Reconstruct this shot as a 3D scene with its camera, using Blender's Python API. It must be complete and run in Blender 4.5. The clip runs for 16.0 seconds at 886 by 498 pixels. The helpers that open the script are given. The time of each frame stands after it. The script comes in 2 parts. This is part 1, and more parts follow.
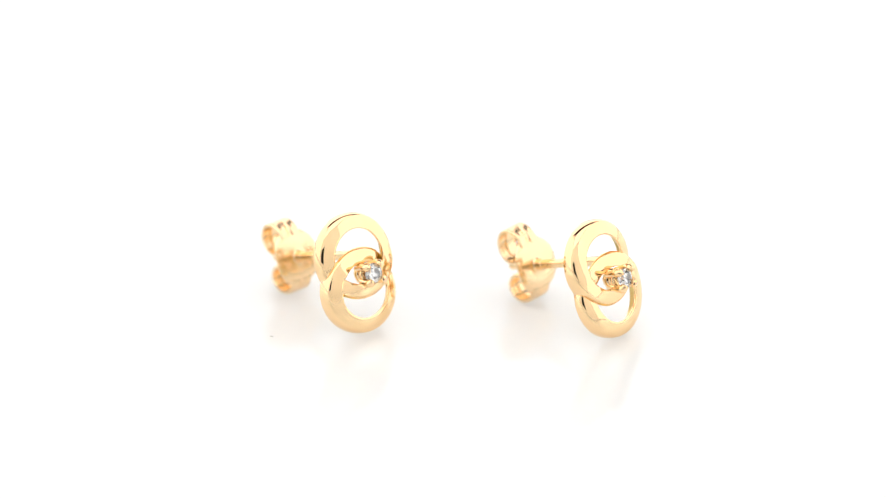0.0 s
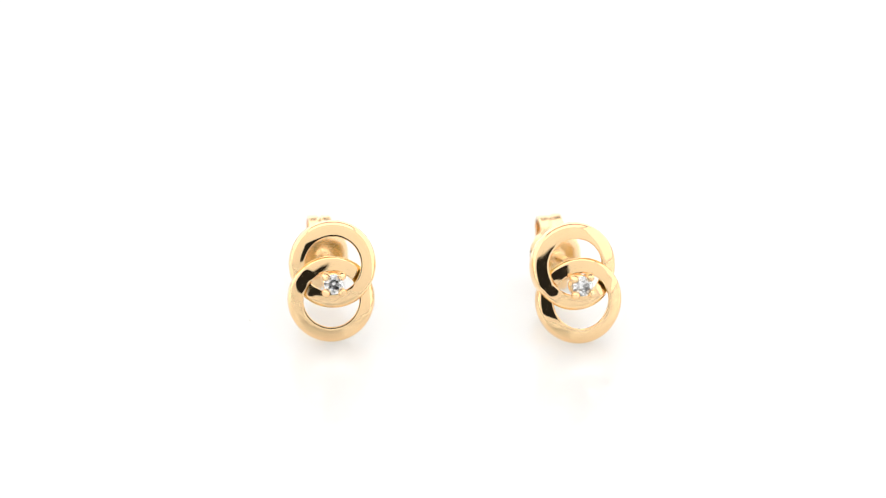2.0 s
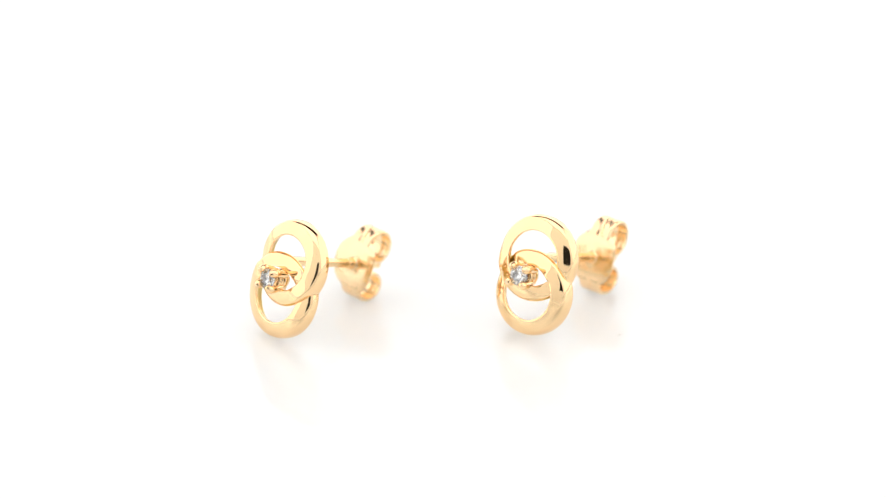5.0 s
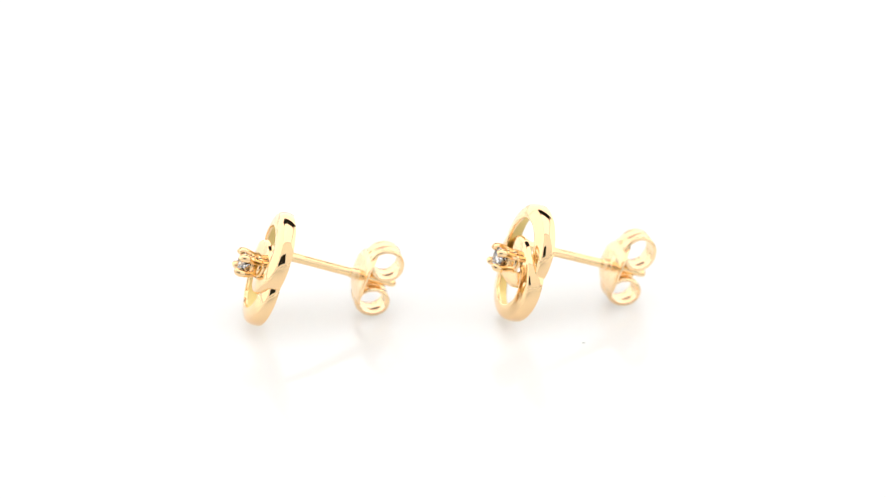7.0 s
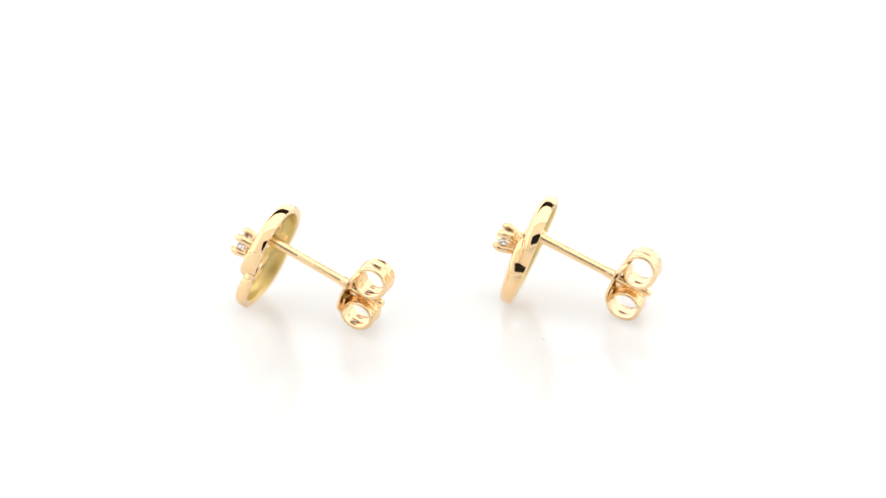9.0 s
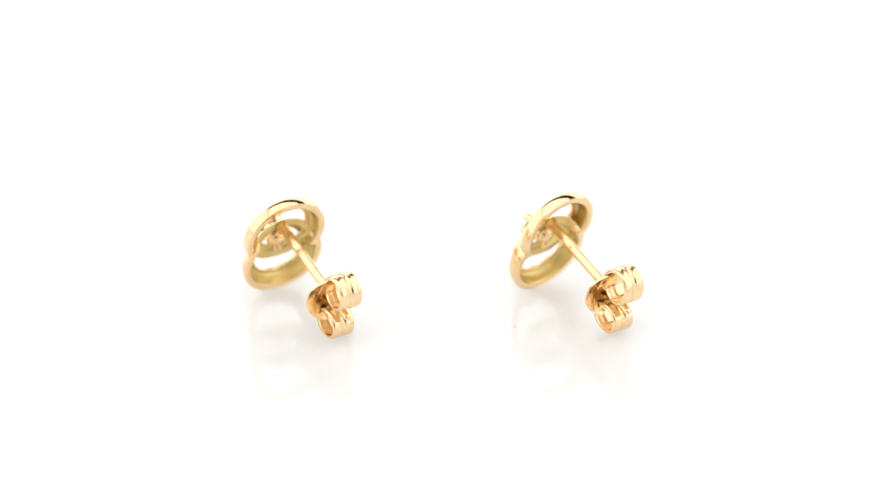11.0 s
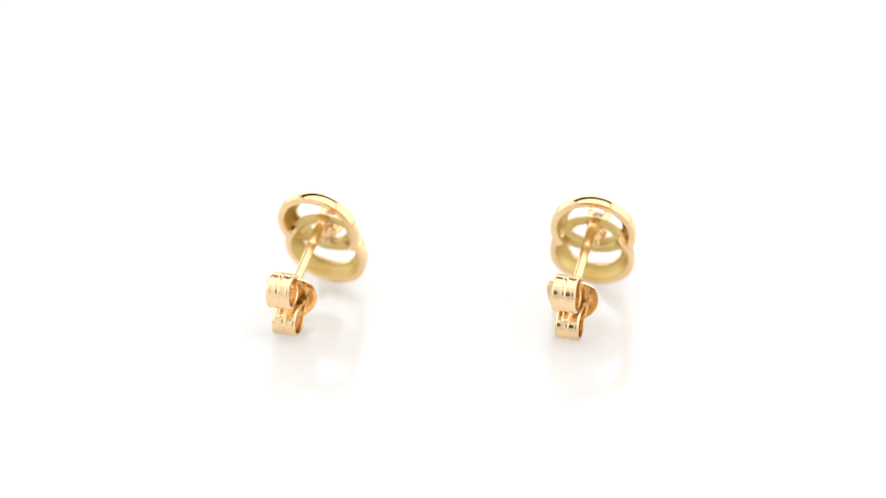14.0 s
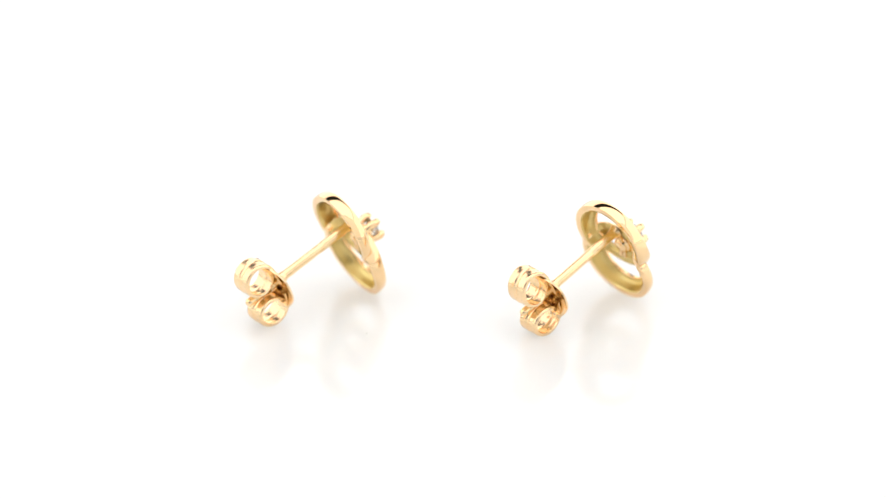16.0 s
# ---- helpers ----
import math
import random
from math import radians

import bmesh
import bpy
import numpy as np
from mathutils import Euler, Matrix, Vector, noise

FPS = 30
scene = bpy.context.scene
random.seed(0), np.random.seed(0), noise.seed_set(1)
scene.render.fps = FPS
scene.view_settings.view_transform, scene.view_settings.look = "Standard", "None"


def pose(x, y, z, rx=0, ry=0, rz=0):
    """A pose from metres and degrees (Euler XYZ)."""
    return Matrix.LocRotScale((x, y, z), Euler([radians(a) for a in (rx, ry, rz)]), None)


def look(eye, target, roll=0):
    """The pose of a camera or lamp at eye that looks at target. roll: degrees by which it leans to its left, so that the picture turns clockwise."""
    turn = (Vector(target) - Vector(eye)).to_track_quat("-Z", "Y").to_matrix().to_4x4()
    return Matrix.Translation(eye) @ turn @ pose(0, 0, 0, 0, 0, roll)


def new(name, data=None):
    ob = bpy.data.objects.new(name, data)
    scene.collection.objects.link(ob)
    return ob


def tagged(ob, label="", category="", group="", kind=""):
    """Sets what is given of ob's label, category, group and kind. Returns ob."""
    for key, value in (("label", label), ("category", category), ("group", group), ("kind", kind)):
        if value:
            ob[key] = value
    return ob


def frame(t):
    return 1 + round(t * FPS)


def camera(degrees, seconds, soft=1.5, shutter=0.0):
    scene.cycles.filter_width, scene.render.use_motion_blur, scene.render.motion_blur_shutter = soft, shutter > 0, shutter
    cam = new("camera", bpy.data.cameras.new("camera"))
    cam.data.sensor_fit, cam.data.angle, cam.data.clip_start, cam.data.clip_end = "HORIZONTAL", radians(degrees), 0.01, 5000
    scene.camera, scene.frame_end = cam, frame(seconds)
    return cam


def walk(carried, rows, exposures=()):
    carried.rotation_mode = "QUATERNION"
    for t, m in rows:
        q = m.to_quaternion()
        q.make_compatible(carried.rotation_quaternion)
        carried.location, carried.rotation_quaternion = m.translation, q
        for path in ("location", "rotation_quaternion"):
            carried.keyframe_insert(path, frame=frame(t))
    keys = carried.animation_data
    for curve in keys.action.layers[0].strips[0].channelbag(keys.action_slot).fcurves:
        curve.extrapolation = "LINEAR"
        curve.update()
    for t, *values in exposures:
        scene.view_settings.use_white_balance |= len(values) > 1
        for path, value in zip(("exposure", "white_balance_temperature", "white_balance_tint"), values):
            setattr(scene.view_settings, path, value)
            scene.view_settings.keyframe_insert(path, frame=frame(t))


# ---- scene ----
# Unit of the small work: one step is 0.047 mm
U = 0.047e-3
FLOOR = 125.0            # steps from the floor up to the point the camera looks at
ELEV = radians(26.65)
DIST = 8000.0

# ---- camera ----
cam = camera(11.194, 16.0, soft=1.1)
cam.data.dof.use_dof = True
cam.data.dof.focus_distance = (DIST - 70) * U
cam.data.dof.aperture_fstop = 15.0
eye = Vector((0, -DIST * math.cos(ELEV), DIST * math.sin(ELEV) + FLOOR)) * U
view = look(eye, Vector((0, 0, FLOOR)) * U, -0.27)
walk(cam, [(0.0, view), (16.0, view)], exposures=[(0.0, -0.53), (16.0, -0.53)])

# ---- world and light: a white light tent, open towards the dark room where the camera stands ----
world = bpy.data.worlds.new("dark_room")
scene.world = world
world.use_nodes = True
world.node_tree.nodes["Background"].inputs[0].default_value = (0.032, 0.033, 0.035, 1)
world.node_tree.nodes["Background"].inputs[1].default_value = 1.0


def softbox(name, at, target, sx, sy, radiance, color=(1, 1, 1)):
    lamp = bpy.data.lights.new(name, "AREA")
    lamp.shape, lamp.size, lamp.size_y = "RECTANGLE", sx, sy
    lamp.energy = radiance * math.pi * sx * sy
    lamp.color = color
    ob = new(name, lamp)
    ob.matrix_world = look(at, target)
    return ob


softbox("softbox_top", (0, 0.02, 0.445), (0, 0.0201, 0), 0.62, 0.46, 1.12)
softbox("softbox_left", (-0.355, 0.06, 0.22), (0, 0.06, 0.22), 0.58, 0.43, 0.86)
softbox("softbox_right", (0.355, 0.06, 0.22), (0, 0.06, 0.22), 0.58, 0.43, 0.86)
softbox("softbox_back", (0, 0.355, 0.147), (0, 0, 0.147), 0.70, 0.285, 0.92)


# ---- materials ----
def material(name):
    m = bpy.data.materials.new(name)
    m.use_nodes = True
    return m, m.node_tree, m.node_tree.nodes["Principled BSDF"]


def noise_of(tree, scale, detail=4.0, rough=0.55):
    co = tree.nodes.new("ShaderNodeTexCoord")
    n = tree.nodes.new("ShaderNodeTexNoise")
    n.inputs["Scale"].default_value, n.inputs["Detail"].default_value = scale, detail
    n.inputs["Roughness"].default_value = rough
    tree.links.new(co.outputs["Object"], n.inputs["Vector"])
    return n.outputs["Fac"]


def ramp_of(tree, fac, a, b, lo=0.3, hi=0.7):
    r = tree.nodes.new("ShaderNodeValToRGB")
    r.color_ramp.elements[0].position, r.color_ramp.elements[1].position = lo, hi
    r.color_ramp.elements[0].color, r.color_ramp.elements[1].color = (*a, 1), (*b, 1)
    tree.links.new(fac, r.inputs["Fac"])
    return r.outputs["Color"]


def range_of(tree, fac, lo, hi):
    r = tree.nodes.new("ShaderNodeMapRange")
    r.inputs["To Min"].default_value, r.inputs["To Max"].default_value = lo, hi
    tree.links.new(fac, r.inputs["Value"])
    return r.outputs["Result"]


def bump_of(tree, shader, fac, strength, distance):
    b = tree.nodes.new("ShaderNodeBump")
    b.inputs["Strength"].default_value, b.inputs["Distance"].default_value = strength, distance
    tree.links.new(fac, b.inputs["Height"])
    tree.links.new(b.outputs["Normal"], shader.inputs["Normal"])


def gold(name, a, b, r0, r1, wave=0.12, wave_scale=800.0):
    m, tree, s = material(name)
    s.inputs["Metallic"].default_value = 1.0
    tree.links.new(ramp_of(tree, noise_of(tree, 420.0), a, b), s.inputs["Base Color"])
    tree.links.new(range_of(tree, noise_of(tree, 2600.0), r0, r1), s.inputs["Roughness"])
    fine = tree.nodes.new("ShaderNodeMath")
    fine.operation = "MULTIPLY_ADD"
    fine.inputs[1].default_value = 0.05
    tree.links.new(noise_of(tree, wave_scale * 6.0, 2.0), fine.inputs[0])
    tree.links.new(noise_of(tree, wave_scale, 3.0), fine.inputs[2])
    bump_of(tree, s, fine.outputs[0], wave, 0.00002)
    return m


GOLD = gold("polished_yellow_gold", (0.925, 0.652, 0.356), (0.945, 0.674, 0.383), 0.03, 0.10)
# Matte as-cast gold; base darkened and yellowed to stand for shade in the hollows
GOLD_BACK = gold("cast_gold_shaded", (0.70, 0.54, 0.215), (0.76, 0.60, 0.25), 0.30, 0.42, 0.5, 4200.0)
GOLD_STAMPED = gold("stamped_gold_sheet", (0.945, 0.684, 0.395), (0.96, 0.708, 0.425), 0.17, 0.29, 0.08, 1300.0)

GOLD_WIRE = gold("drawn_gold_wire", (0.935, 0.682, 0.375), (0.955, 0.706, 0.405), 0.14, 0.26, 0.12, 1500.0)

GEM, tree, s = material("clear_brilliant_stone")
s.inputs["Base Color"].default_value = (0.995, 0.99, 0.985, 1)
s.inputs["Roughness"].default_value = 0.0
s.inputs["IOR"].default_value = 2.42
s.inputs["Transmission Weight"].default_value = 1.0

ACRYLIC, tree, s = material("glossy_white_acrylic")
tree.links.new(ramp_of(tree, noise_of(tree, 14.0), (0.86, 0.857, 0.851), (0.875, 0.872, 0.866)), s.inputs["Base Color"])
tree.links.new(range_of(tree, noise_of(tree, 160.0), 0.03, 0.06), s.inputs["Roughness"])
s.inputs["IOR"].default_value = 1.5
s.subsurface_method = "BURLEY"
s.inputs["Subsurface Weight"].default_value = 1.0
s.inputs["Subsurface Radius"].default_value = (1.0, 1.0, 1.0)
s.inputs["Subsurface Scale"].default_value = 0.016

FABRIC, tree, s = material("white_tent_fabric")
tree.links.new(ramp_of(tree, noise_of(tree, 30.0), (0.90, 0.90, 0.895), (0.93, 0.93, 0.925)), s.inputs["Base Color"])
s.inputs["Roughness"].default_value = 0.9
bump_of(tree, s, noise_of(tree, 900.0), 0.2, 0.0004)


DUST, tree, s = material("grey_dust")
tree.links.new(ramp_of(tree, noise_of(tree, 3000.0), (0.50, 0.52, 0.47), (0.62, 0.61, 0.59)), s.inputs["Base Color"])
s.inputs["Roughness"].default_value = 0.9


# ---- mesh helpers ----
def mesh_of(name, bm, mats, smooth=True, sharp=40):
    bmesh.ops.recalc_face_normals(bm, faces=bm.faces)
    me = bpy.data.meshes.new(name)
    bm.to_mesh(me)
    bm.free()
    for m in mats:
        me.materials.append(m)
    for p in me.polygons:
        p.use_smooth = smooth
    if smooth:
        me.set_sharp_from_angle(angle=radians(sharp))
    return me


def part(name, bm, mats, parent, label="", smooth=True, sharp=40):
    """One mesh under a thing or a part."""
    ob = new(name, mesh_of(name, bm, mats if isinstance(mats, (list, tuple)) else [mats], smooth, sharp))
    ob.parent = parent
    if label:
        ob["label"] = label
    return ob


def slab(lo, hi):
    bm = bmesh.new()
    bmesh.ops.create_cube(bm, size=1.0)
    for v in bm.verts:
        v.co = Vector([(a + b) / 2 + c * (b - a) for a, b, c in zip(lo, hi, v.co)])
    return bm


def loft(bm, loops, close_loop=True, close_path=False, mats=None):
    """Skin between successive loops of points; mats: for each loop the material index of each strip."""
    rows = [[bm.verts.new(p) for p in lp] for lp in loops]
    n, k = len(rows), len(rows[0])
    for i in range(n if close_path else n - 1):
        a, b = rows[i], rows[(i + 1) % n]
        for j in range(k if close_loop else k - 1):
            f = bm.faces.new((a[j], a[(j + 1) % k], b[(j + 1) % k], b[j]))
            if mats:
                f.material_index = mats[i][j]
    return rows


def cap(bm, row):
    bm.faces.new(row)


def tube(bm, points, radii, sides=20, ends=True):
    """A round rod along points, with a radius at each."""
    pts = [Vector(p) for p in points]
    loops, ref = [], None
    for i, p in enumerate(pts):
        way = (pts[min(i + 1, len(pts) - 1)] - pts[max(i - 1, 0)]).normalized()
        if ref is None:
            ref = way.orthogonal()
        a = (ref - way * ref.dot(way)).normalized()
        ref = a
        b = way.cross(a)
        loops.append([p + (a * math.cos(q) + b * math.sin(q)) * radii[i] for q in (2 * math.pi * j / sides for j in range(sides))])
    rows = loft(bm, loops)
    if ends:
        cap(bm, rows[0])
        cap(bm, rows[-1])


# ---- the setting ----
tent = []
for name, lo, hi in (
        ("floor", (-0.36, -0.36, -0.03), (0.36, 0.36, 0.0)),
        ("ceiling", (-0.36, -0.24, 0.45), (0.36, 0.256, 0.458)),
        ("wall_left", (-0.368, -0.24, 0.0), (-0.36, 0.36, 0.45)),
        ("wall_right", (0.36, -0.24, 0.0), (0.368, 0.36, 0.45)),
        ("wall_back", (-0.36, 0.36, 0.0), (0.36, 0.368, 0.295))):
    ob = new(name, mesh_of(name, slab(lo, hi), [ACRYLIC if name == "floor" else FABRIC], False))
    what = "glossy white acrylic display surface" if name == "floor" else "plain white fabric panel of a light tent"
    tagged(ob, what, "floor" if name == "floor" else name.split("_")[0], kind="structure")

# The front panel has an opening through which the camera looks in
bm = bmesh.new()
OX0, OX1, OZ0, OZ1 = -0.136, 0.062, 0.030, 0.159
for lo, hi in (((-0.36, -0.248, 0.0), (OX0, -0.24, 0.45)), ((OX1, -0.248, 0.0), (0.36, -0.24, 0.45)),
               ((OX0, -0.248, 0.0), (OX1, -0.24, OZ0)), ((OX0, -0.248, OZ1), (OX1, -0.24, 0.45))):
    b2 = slab(lo, hi)
    me = bpy.data.meshes.new("tmp")
    b2.to_mesh(me)
    bm.from_mesh(me)
    b2.free()
    bpy.data.meshes.remove(me)
ob = new("wall_front", mesh_of("wall_front", bm, [FABRIC], False))
tagged(ob, "plain white fabric panel with a camera opening", "wall", kind="structure")

# ---- the earrings ----
LEAN = radians(20.8)
HALF = 30.4                     # half the distance of the ring centres
# Half section of a ring: distance from the ring's centre, height to the front; domed face, hollow back
DOME = [(76.4, 0.0), (77.0, 4.0), (77.1, 8.0), (76.7, 12.0), (76.0, 15.5), (75.0, 18.2), (73.8, 20.2), (72.0, 21.7), (69.5, 22.9),
        (66.0, 24.1), (61.9, 25.4), (57.4, 26.6), (53.0, 27.4), (50.4, 27.8), (49.4, 27.4), (49.0, 26.4), (49.0, 22.4), (50.1, 21.2)]
HOLLOW = [(53.5, 22.4), (56.6, 21.5), (59.3, 18.8), (61.2, 14.4), (62.3, 9.4), (63.0, 4.4), (63.5, 1.4)]
RIM = [(65.0, -0.6), (72.4, -1.4)]
SET_BACK = 4.0
SWEEP = 3.0                    # how far the sides of the rings curve backwards


def frame_of(sg, off):
    """The face's frame: u across, v up along the leaning face, n to the front; and the post's frame."""
    d = Vector((0, math.sin(LEAN), math.cos(LEAN)))
    n = Vector((0, -math.cos(LEAN), math.sin(LEAN)))
    mid = Vector((off, -81.4, 101.6))

    def face(u, v, h):
        return (mid + Vector((sg * u, 0, 0)) + d * v + n * h) * U

    start = mid + d * 33.0 + n * 17.0
    p = Vector((-sg * 0.047, 0.929, -0.367)).normalized()
    side = Vector((sg, 0, 0))
    side = (side - p * side.dot(p)).normalized()
    up = (Vector((0, 0, 1)) - p * p.z).normalized()

    def post(u, v, q):
        return (start + side * u + up * v + p * q) * U

    return face, post


def bump(x, width):
    x = (x + math.pi) % (2 * math.pi) - math.pi
    return math.exp(-(x / width) ** 2)


def smooth_step(x, begin, length):
    x = max(0.0, min(1.0, (x - begin) / length))
    return x * x * (3 - 2 * x)


def link_ring(face, up):
    """One ring of the linked pair; up is 1 for the upper ring, -1 for the lower one."""
    bm = bmesh.new()
    cu, cv = 2.2 * up, HALF * up
    over = -0.52 if up > 0 else math.pi - 0.52     # where this ring passes over the other
    under = math.pi + 0.52 if up > 0 else 0.52
    section = DOME + HOLLOW + RIM
    strips = [0] * (len(DOME) - 1) + [1] * (len(HOLLOW) + 1) + [0] * 2
    inside = [0] * (len(DOME) - 1) + [1] * (len(HOLLOW) + 3)     # the cut-away back is left as cast, in the gold with shade in its colour
    loops, mats = [], []
    for i in range(240):
        a = 2 * math.pi * i / 240
        lift = 5.2 * bump(a - over, 0.75) - 4.8 * bump(a - under, 0.75)
        # within the other ring the face levels out, and the back is cut away to a thinner band near the front
        low = -up * math.sin(a)
        level = smooth_step(low, 0.02, 0.55) if math.cos(a) * up > 0 else smooth_step(low, 0.16, 0.50)
        raised = smooth_step(low, 0.50, 0.36)
        narrow = 1.0 - 0.03 * smooth_step(low, 0.22, 0.50)
        loop = []
        for r, h in section:
            k = max(0.0, min(1.0, h / 16.0))
            rise = lift * (0.25 + 0.75 * k) if lift < 0 else lift * (0.1 + 0.9 * k)
            h += 0.55 * level * (27.8 - h) * max(0.0, min(1.0, (h - 11.0) / 9.0))
            h += raised * (max(0.0, 20.0 - h) * 0.97 + 3.0)
            r = 49.0 + (r - 49.0) * narrow
            u = cu + r * math.cos(a)
            loop.append(face(u, cv + r * math.sin(a), h + rise - SET_BACK - SWEEP * (u / 76.0) ** 2))
        loops.append(loop)
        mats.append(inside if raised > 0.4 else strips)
    loft(bm, loops, True, True, mats)
    return bm


def brilliant(face, cu, cv, girdle, r):
    """A round brilliant: table, crown, girdle and pavilion as facets."""
    bm = bmesh.new()
    turn = math.pi / 16

    def circle(rad, h, count, shift=0.0):
        return [bm.verts.new(face(cu + rad * math.cos(2 * math.pi * (i + shift) / count + turn),
                                  cv + rad * math.sin(2 * math.pi * (i + shift) / count + turn), h)) for i in range(count)]
    table = circle(r * 0.56, girdle + r * 0.34, 8)
    star = circle(r * 0.80, girdle + r * 0.20, 8, 0.5)
    g1 = circle(r, girdle + r * 0.03, 16)
    g0 = circle(r, girdle - r * 0.03, 16)
    low = circle(r * 0.52, girdle - r * 0.44, 8)
    tip = bm.verts.new(face(cu, cv, girdle - r * 0.86))
    bm.faces.new(table)
    for i in range(8):
        j = (i + 1) % 8
        a, b = 2 * i, (2 * i + 1) % 16
        c = (2 * i + 2) % 16
        bm.faces.new((table[i], star[i], table[j]))
        bm.faces.new((table[i], star[i - 1], g1[a], star[i]))
        bm.faces.new((star[i], g1[a], g1[b]))
        bm.faces.new((star[i], g1[b], g1[c]))
        for x, y in ((a, b), (b, c)):
            bm.faces.new((g1[x], g0[x], g0[y], g1[y]))
        bm.faces.new((g0[a], low[i], g0[b]))
        bm.faces.new((g0[b], low[i], low[j], g0[c]))
        bm.faces.new((low[i], tip, low[j]))
    return bm


def basket(face, cu, cv):
    """The open cup under the stone: two wire hoops and a bridge to the rings."""
    bm = bmesh.new()
    for rad, h, wire in ((11.0, 25.0, 8.2), (15.2, 41.0, 3.4)):
        loops = []
        for i in range(40):
            a = 2 * math.pi * i / 40
            loops.append([face(cu + (rad + wire * math.cos(b)) * math.cos(a), cv + (rad + wire * math.cos(b)) * math.sin(a),
                               h + wire * math.sin(b)) for b in (2 * math.pi * j / 10 for j in range(10))])
        loft(bm, loops, True, True)
    # solid foot of the cup
    foot = [(0.4, 11.0), (8.0, 11.4), (13.2, 15.0), (15.0, 21.0), (15.4, 28.0), (16.6, 36.0), (14.6, 38.4), (11.0, 35.0), (0.4, 31.0)]
    loft(bm, [[face(cu + r * math.cos(a), cv + r * math.sin(a), h) for r, h in foot] for a in (2 * math.pi * i / 32 for i in range(32))],
         False, True)
    for s in (1, -1):
        tube(bm, [face(cu - 4, cv + s * 11, 19), face(cu - 4, s * 24, 14)], [4.2 * U] * 2, 10)
        tube(bm, [face(cu + 5, cv + s * 11, 19), face(cu + 5, s * 24, 14)], [4.0 * U] * 2, 10)
    return bm


def prong(face, cu, cv, a):
    bm = bmesh.new()
    path = [(13.4, 22.0), (15.0, 30.0), (18.0, 41.0), (20.2, 49.0), (20.8, 56.0), (19.2, 61.6), (16.2, 64.6), (14.6, 65.2)]
    rad = [6.2, 6.4, 6.4, 6.8, 7.5, 7.3, 5.6, 2.2]
    tube(bm, [face(cu + r * math.cos(a), cv + r * math.sin(a), h) for r, h in path], [q * U for q in rad], 14)
    return bm


def post_rod(post):
    bm = bmesh.new()
    keys = [(0, 12.5), (4, 10.6), (8, 9.2), (11, 8.5), (62, 8.5), (64.0, 8.1), (66.0, 8.3), (220, 8.2), (224, 7.2), (227, 6.7), (231, 7.4),
            (237, 7.0), (240.5, 5.2), (242.5, 2.0)]
    tube(bm, [post(0, 0, q) for q, r in keys], [r * U for q, r in keys], 28)
    return bm


def clutch_plate(post):
    """The oval stamped plate of the butterfly clutch, dished, with a collar round the post."""
    bm = bmesh.new()
    loops = []
    back = []
    for k in range(10):
        f = k / 9
        loop, under = [], []
        for i in range(56):
            a = 2 * math.pi * i / 56
            wu = 45.5 * (1 + 0.05 * abs(math.sin(2 * a)))
            wv = 52.0
            u, v = 8.0 + (wu - 8.0) * f, 8.0 + (wv - 8.0) * f
            dish = 11.0 * (f * abs(math.sin(a))) ** 3 - 2.5 * (f * math.cos(a)) ** 2 - 2.0 * math.exp(-(f / 0.16) ** 2) + 3.5 * f ** 6
            loop.append(post(u * math.cos(a), v * math.sin(a), 171.0 + dish))
            under.append(post(u * math.cos(a), v * math.sin(a), 174.6 + dish))
        loops.append(loop)
        back.append(under)
    loft(bm, loops + back[::-1], True, True)
    return bm


def collar(post):
    """The short sleeve in the middle of the plate, through which the post runs."""
    bm = bmesh.new()
    keys = [(154.0, 8.6), (154.6, 9.5), (156.0, 9.9), (164.0, 10.0), (168.0, 10.4), (170.5, 13.0), (173.0, 13.4)]
    tube(bm, [post(0, 0, q) for q, r in keys], [r * U for q, r in keys], 28)
    return bm


def coil(post, s, wide=0.0, width=21.0):
    """One strap of the clutch: s is 1 for the upper strap, rolled wider by wide. It leaves the plate's end, rolls backwards and comes to rest against the post."""
    bm = bmesh.new()
    cv, av, ap = (36.2 + wide, 29.2 + wide, 29.4) if s > 0 else (35.9, 25.3, 29.4)
    path = [(177.4, 11.0), (177.6, 22.0), (178.0, 32.0)]
    for i in range(40):
        a = math.radians(168 - i * (345 / 39))
        k = 1.0 - 0.15 * max(0.0, (i - 21) / 18) ** 1.3
        path.append((207.4 + ap * k * math.cos(a), cv + av * k * math.sin(a)))
    pts = [(q, s * v) for q, v in path]
    # across the strap: two lobes beside a shallow groove
    across = [(-1.0, -1.4), (-0.93, 0.6), (-0.80, 1.3), (-0.66, 0.5), (-0.45, 0.9), (-0.24, 1.2), (-0.13, -0.8), (0.0, -1.3),
              (0.13, -0.8), (0.24, 1.2), (0.45, 0.9), (0.66, 0.5), (0.80, 1.3), (0.93, 0.6), (1.0, -1.4)]
    loops = []
    n = len(pts)
    for i in range(n):
        (q0, v0), (q1, v1) = pts[max(i - 1, 0)], pts[min(i + 1, n - 1)]
        ln = math.hypot(q1 - q0, v1 - v0)
        oq, ov = -(v1 - v0) / ln * s, (q1 - q0) / ln * s      # outwards
        w = width * (1.0 + 0.35 * max(0.0, 1 - i / 4)) * (1.0 if i < n - 5 else 1.0 - 0.05 * (i - n + 5))
        q, v = pts[i]
        outer = [post(c * w, v + ov * (h + 1.8), q + oq * (h + 1.8)) for c, h in across]
        inner = [post(c * w, v + ov * (0.35 * h - 2.9), q + oq * (0.35 * h - 2.9)) for c, h in across[::-1]]
        loops.append(outer + inner)
    rows = loft(bm, loops)
    cap(bm, rows[0])
    cap(bm, rows[-1])
    return bm


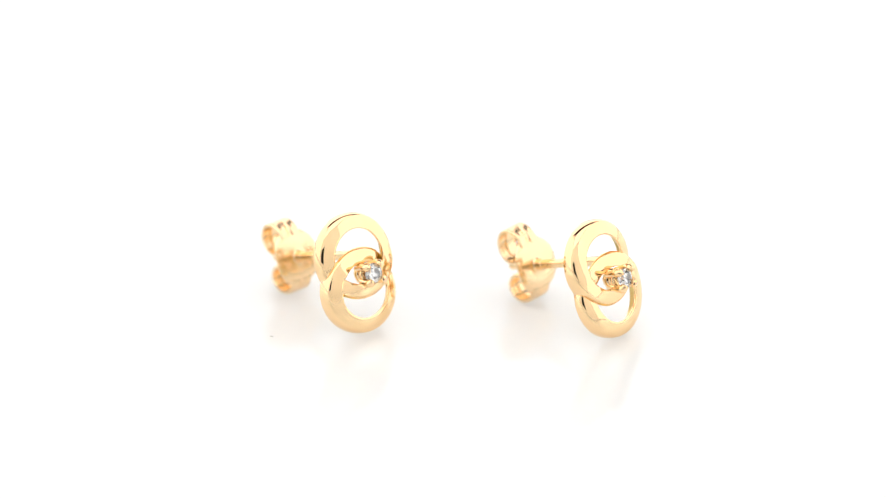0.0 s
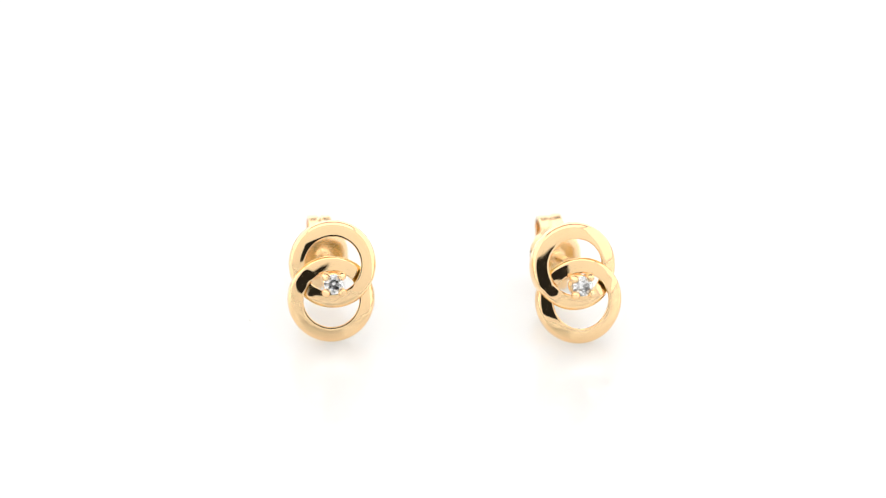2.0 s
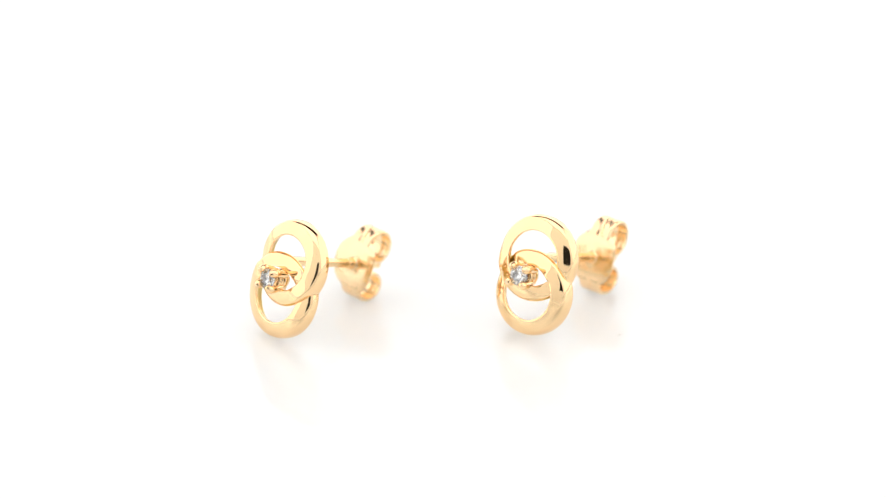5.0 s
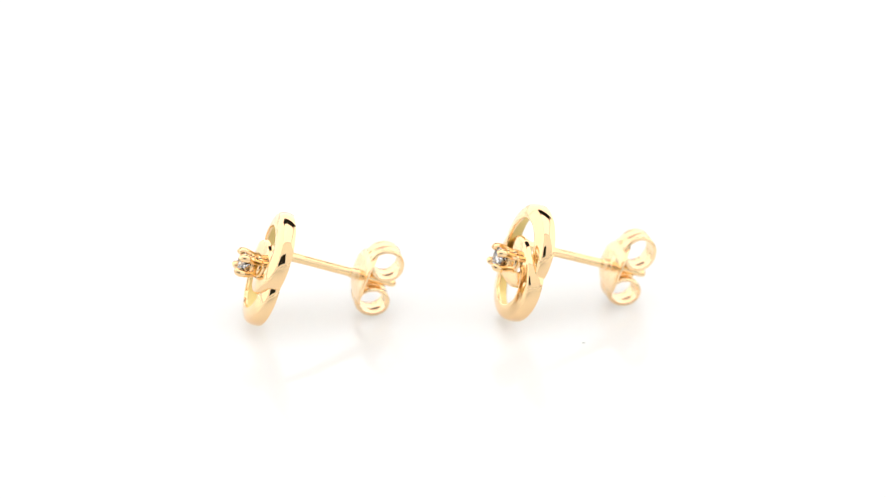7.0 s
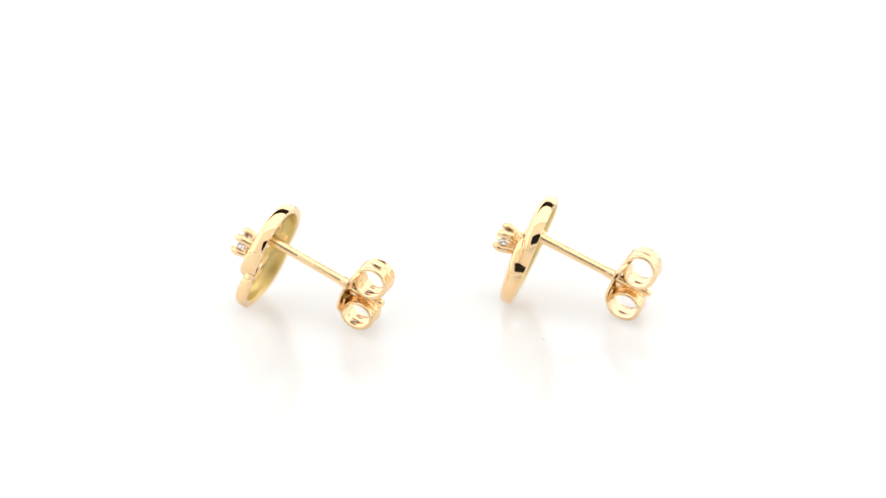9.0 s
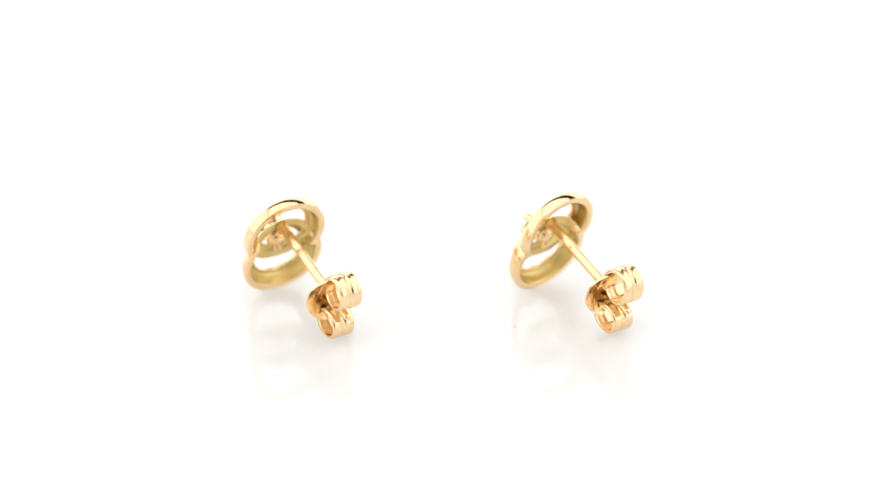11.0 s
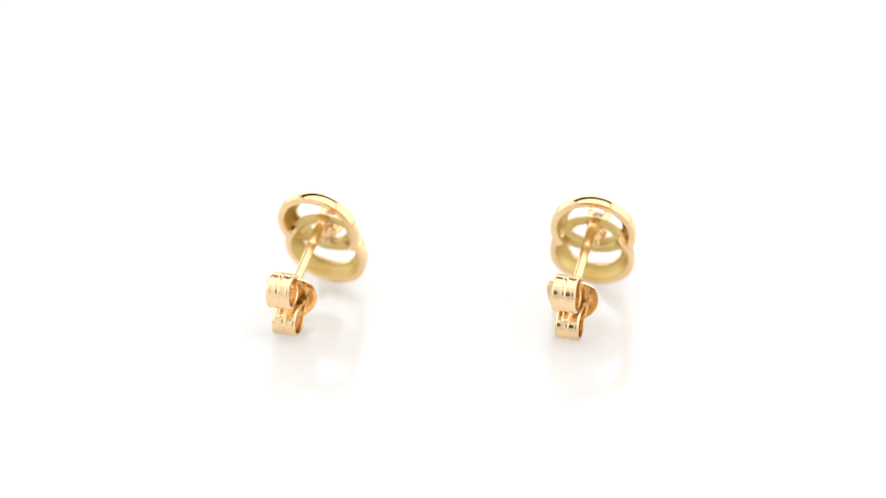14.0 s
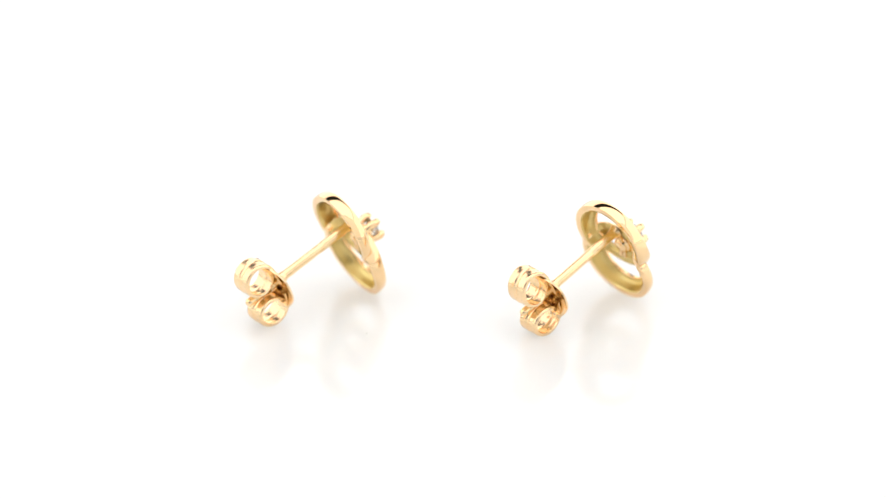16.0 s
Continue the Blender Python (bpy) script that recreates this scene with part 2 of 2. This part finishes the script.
def stud_earring(sg, off, label):
    thing = new("stud_earring")
    tagged(thing, label, "earring", "pair of stud earrings")
    face, post = frame_of(sg, off)
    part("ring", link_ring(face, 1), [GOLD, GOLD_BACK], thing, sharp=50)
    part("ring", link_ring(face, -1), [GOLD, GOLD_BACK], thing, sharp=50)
    cup = part("gem_setting", basket(face, 1.5, -0.5), GOLD, thing, "open gold basket holding the stone")
    part("gemstone", brilliant(face, 1.5, -0.5, 56.5, 18.0), GEM, cup, "clear brilliant-cut stone", smooth=False)
    for k in range(4):
        part("prong", prong(face, 1.5, -0.5, math.radians(45 + 90 * k)), GOLD, cup)
    part("post", post_rod(post), GOLD_WIRE, thing, "straight gold post with a grooved tip")
    mark = bmesh.new()
    for q, w in ((82, 3.2), (88, 2.2), (92, 2.6), (98, 3.0), (103, 2.0), (108, 2.8)):
        loft(mark, [[post(7.2 + e, v, c) for v, c in ((-2.6, q), (2.6, q), (2.6, q + w), (-2.6, q + w))] for e in (-1.0, 0.5)])
        cap(mark, mark.verts[:][-4:])
    part("hallmark", mark, GOLD_BACK, thing, "row of tiny unreadable stamped marks", smooth=False)
    plate = part("clutch", clutch_plate(post), GOLD_STAMPED, thing, "stamped gold butterfly clutch")
    part("collar", collar(post), GOLD_STAMPED, plate)
    part("coil", coil(post, 1, 0.0 if sg > 0 else 2.8), GOLD_STAMPED, plate)
    part("coil", coil(post, -1), GOLD_STAMPED, plate)
    return thing


EARRINGS = [
    (stud_earring(1, 22.8, "yellow gold stud earring of two linked rings with a clear stone"), -224.7, 4.0, 38.6),
    (stud_earring(-1, -20.3, "mirrored yellow gold stud earring of linked rings with a clear stone"), 231.3, -4.0, 48.64),
]


def dust_fibre(bx, by, turn):
    """A short grey fibre that lies on the turning surface; its root turns about the earring's axis."""
    bm = bmesh.new()
    c, d = math.cos(turn), math.sin(turn)
    pts = [(-3.4, 0.0, 0.6), (-1.2, 0.4, 0.8), (1.2, 0.2, 0.8), (3.4, -0.7, 0.6)]
    tube(bm, [Vector((bx + x * c - y * d, by + x * d + y * c, z)) * U for x, y, z in pts], [0.4 * U, 0.7 * U, 0.7 * U, 0.3 * U], 6)
    return tagged(new("dust_fibre", mesh_of("dust_fibre", bm, [DUST])), "tiny grey dust fibre on the white surface", "dust")


EARRINGS += [(dust_fibre(-121.5, -26.1, 2.2), -224.7, 4.0, 38.6), (dust_fibre(117.6, -23.4, 1.4), 231.3, -4.0, 48.64)]
RATE = 17.178             # degrees a second, clockwise seen from above


def motions():
    for thing, x, y, start in EARRINGS:
        walk(thing, [(k * 0.5, pose(x * U, y * U, 0, 0, 0, start - RATE * k * 0.5)) for k in range(33)])


motions()
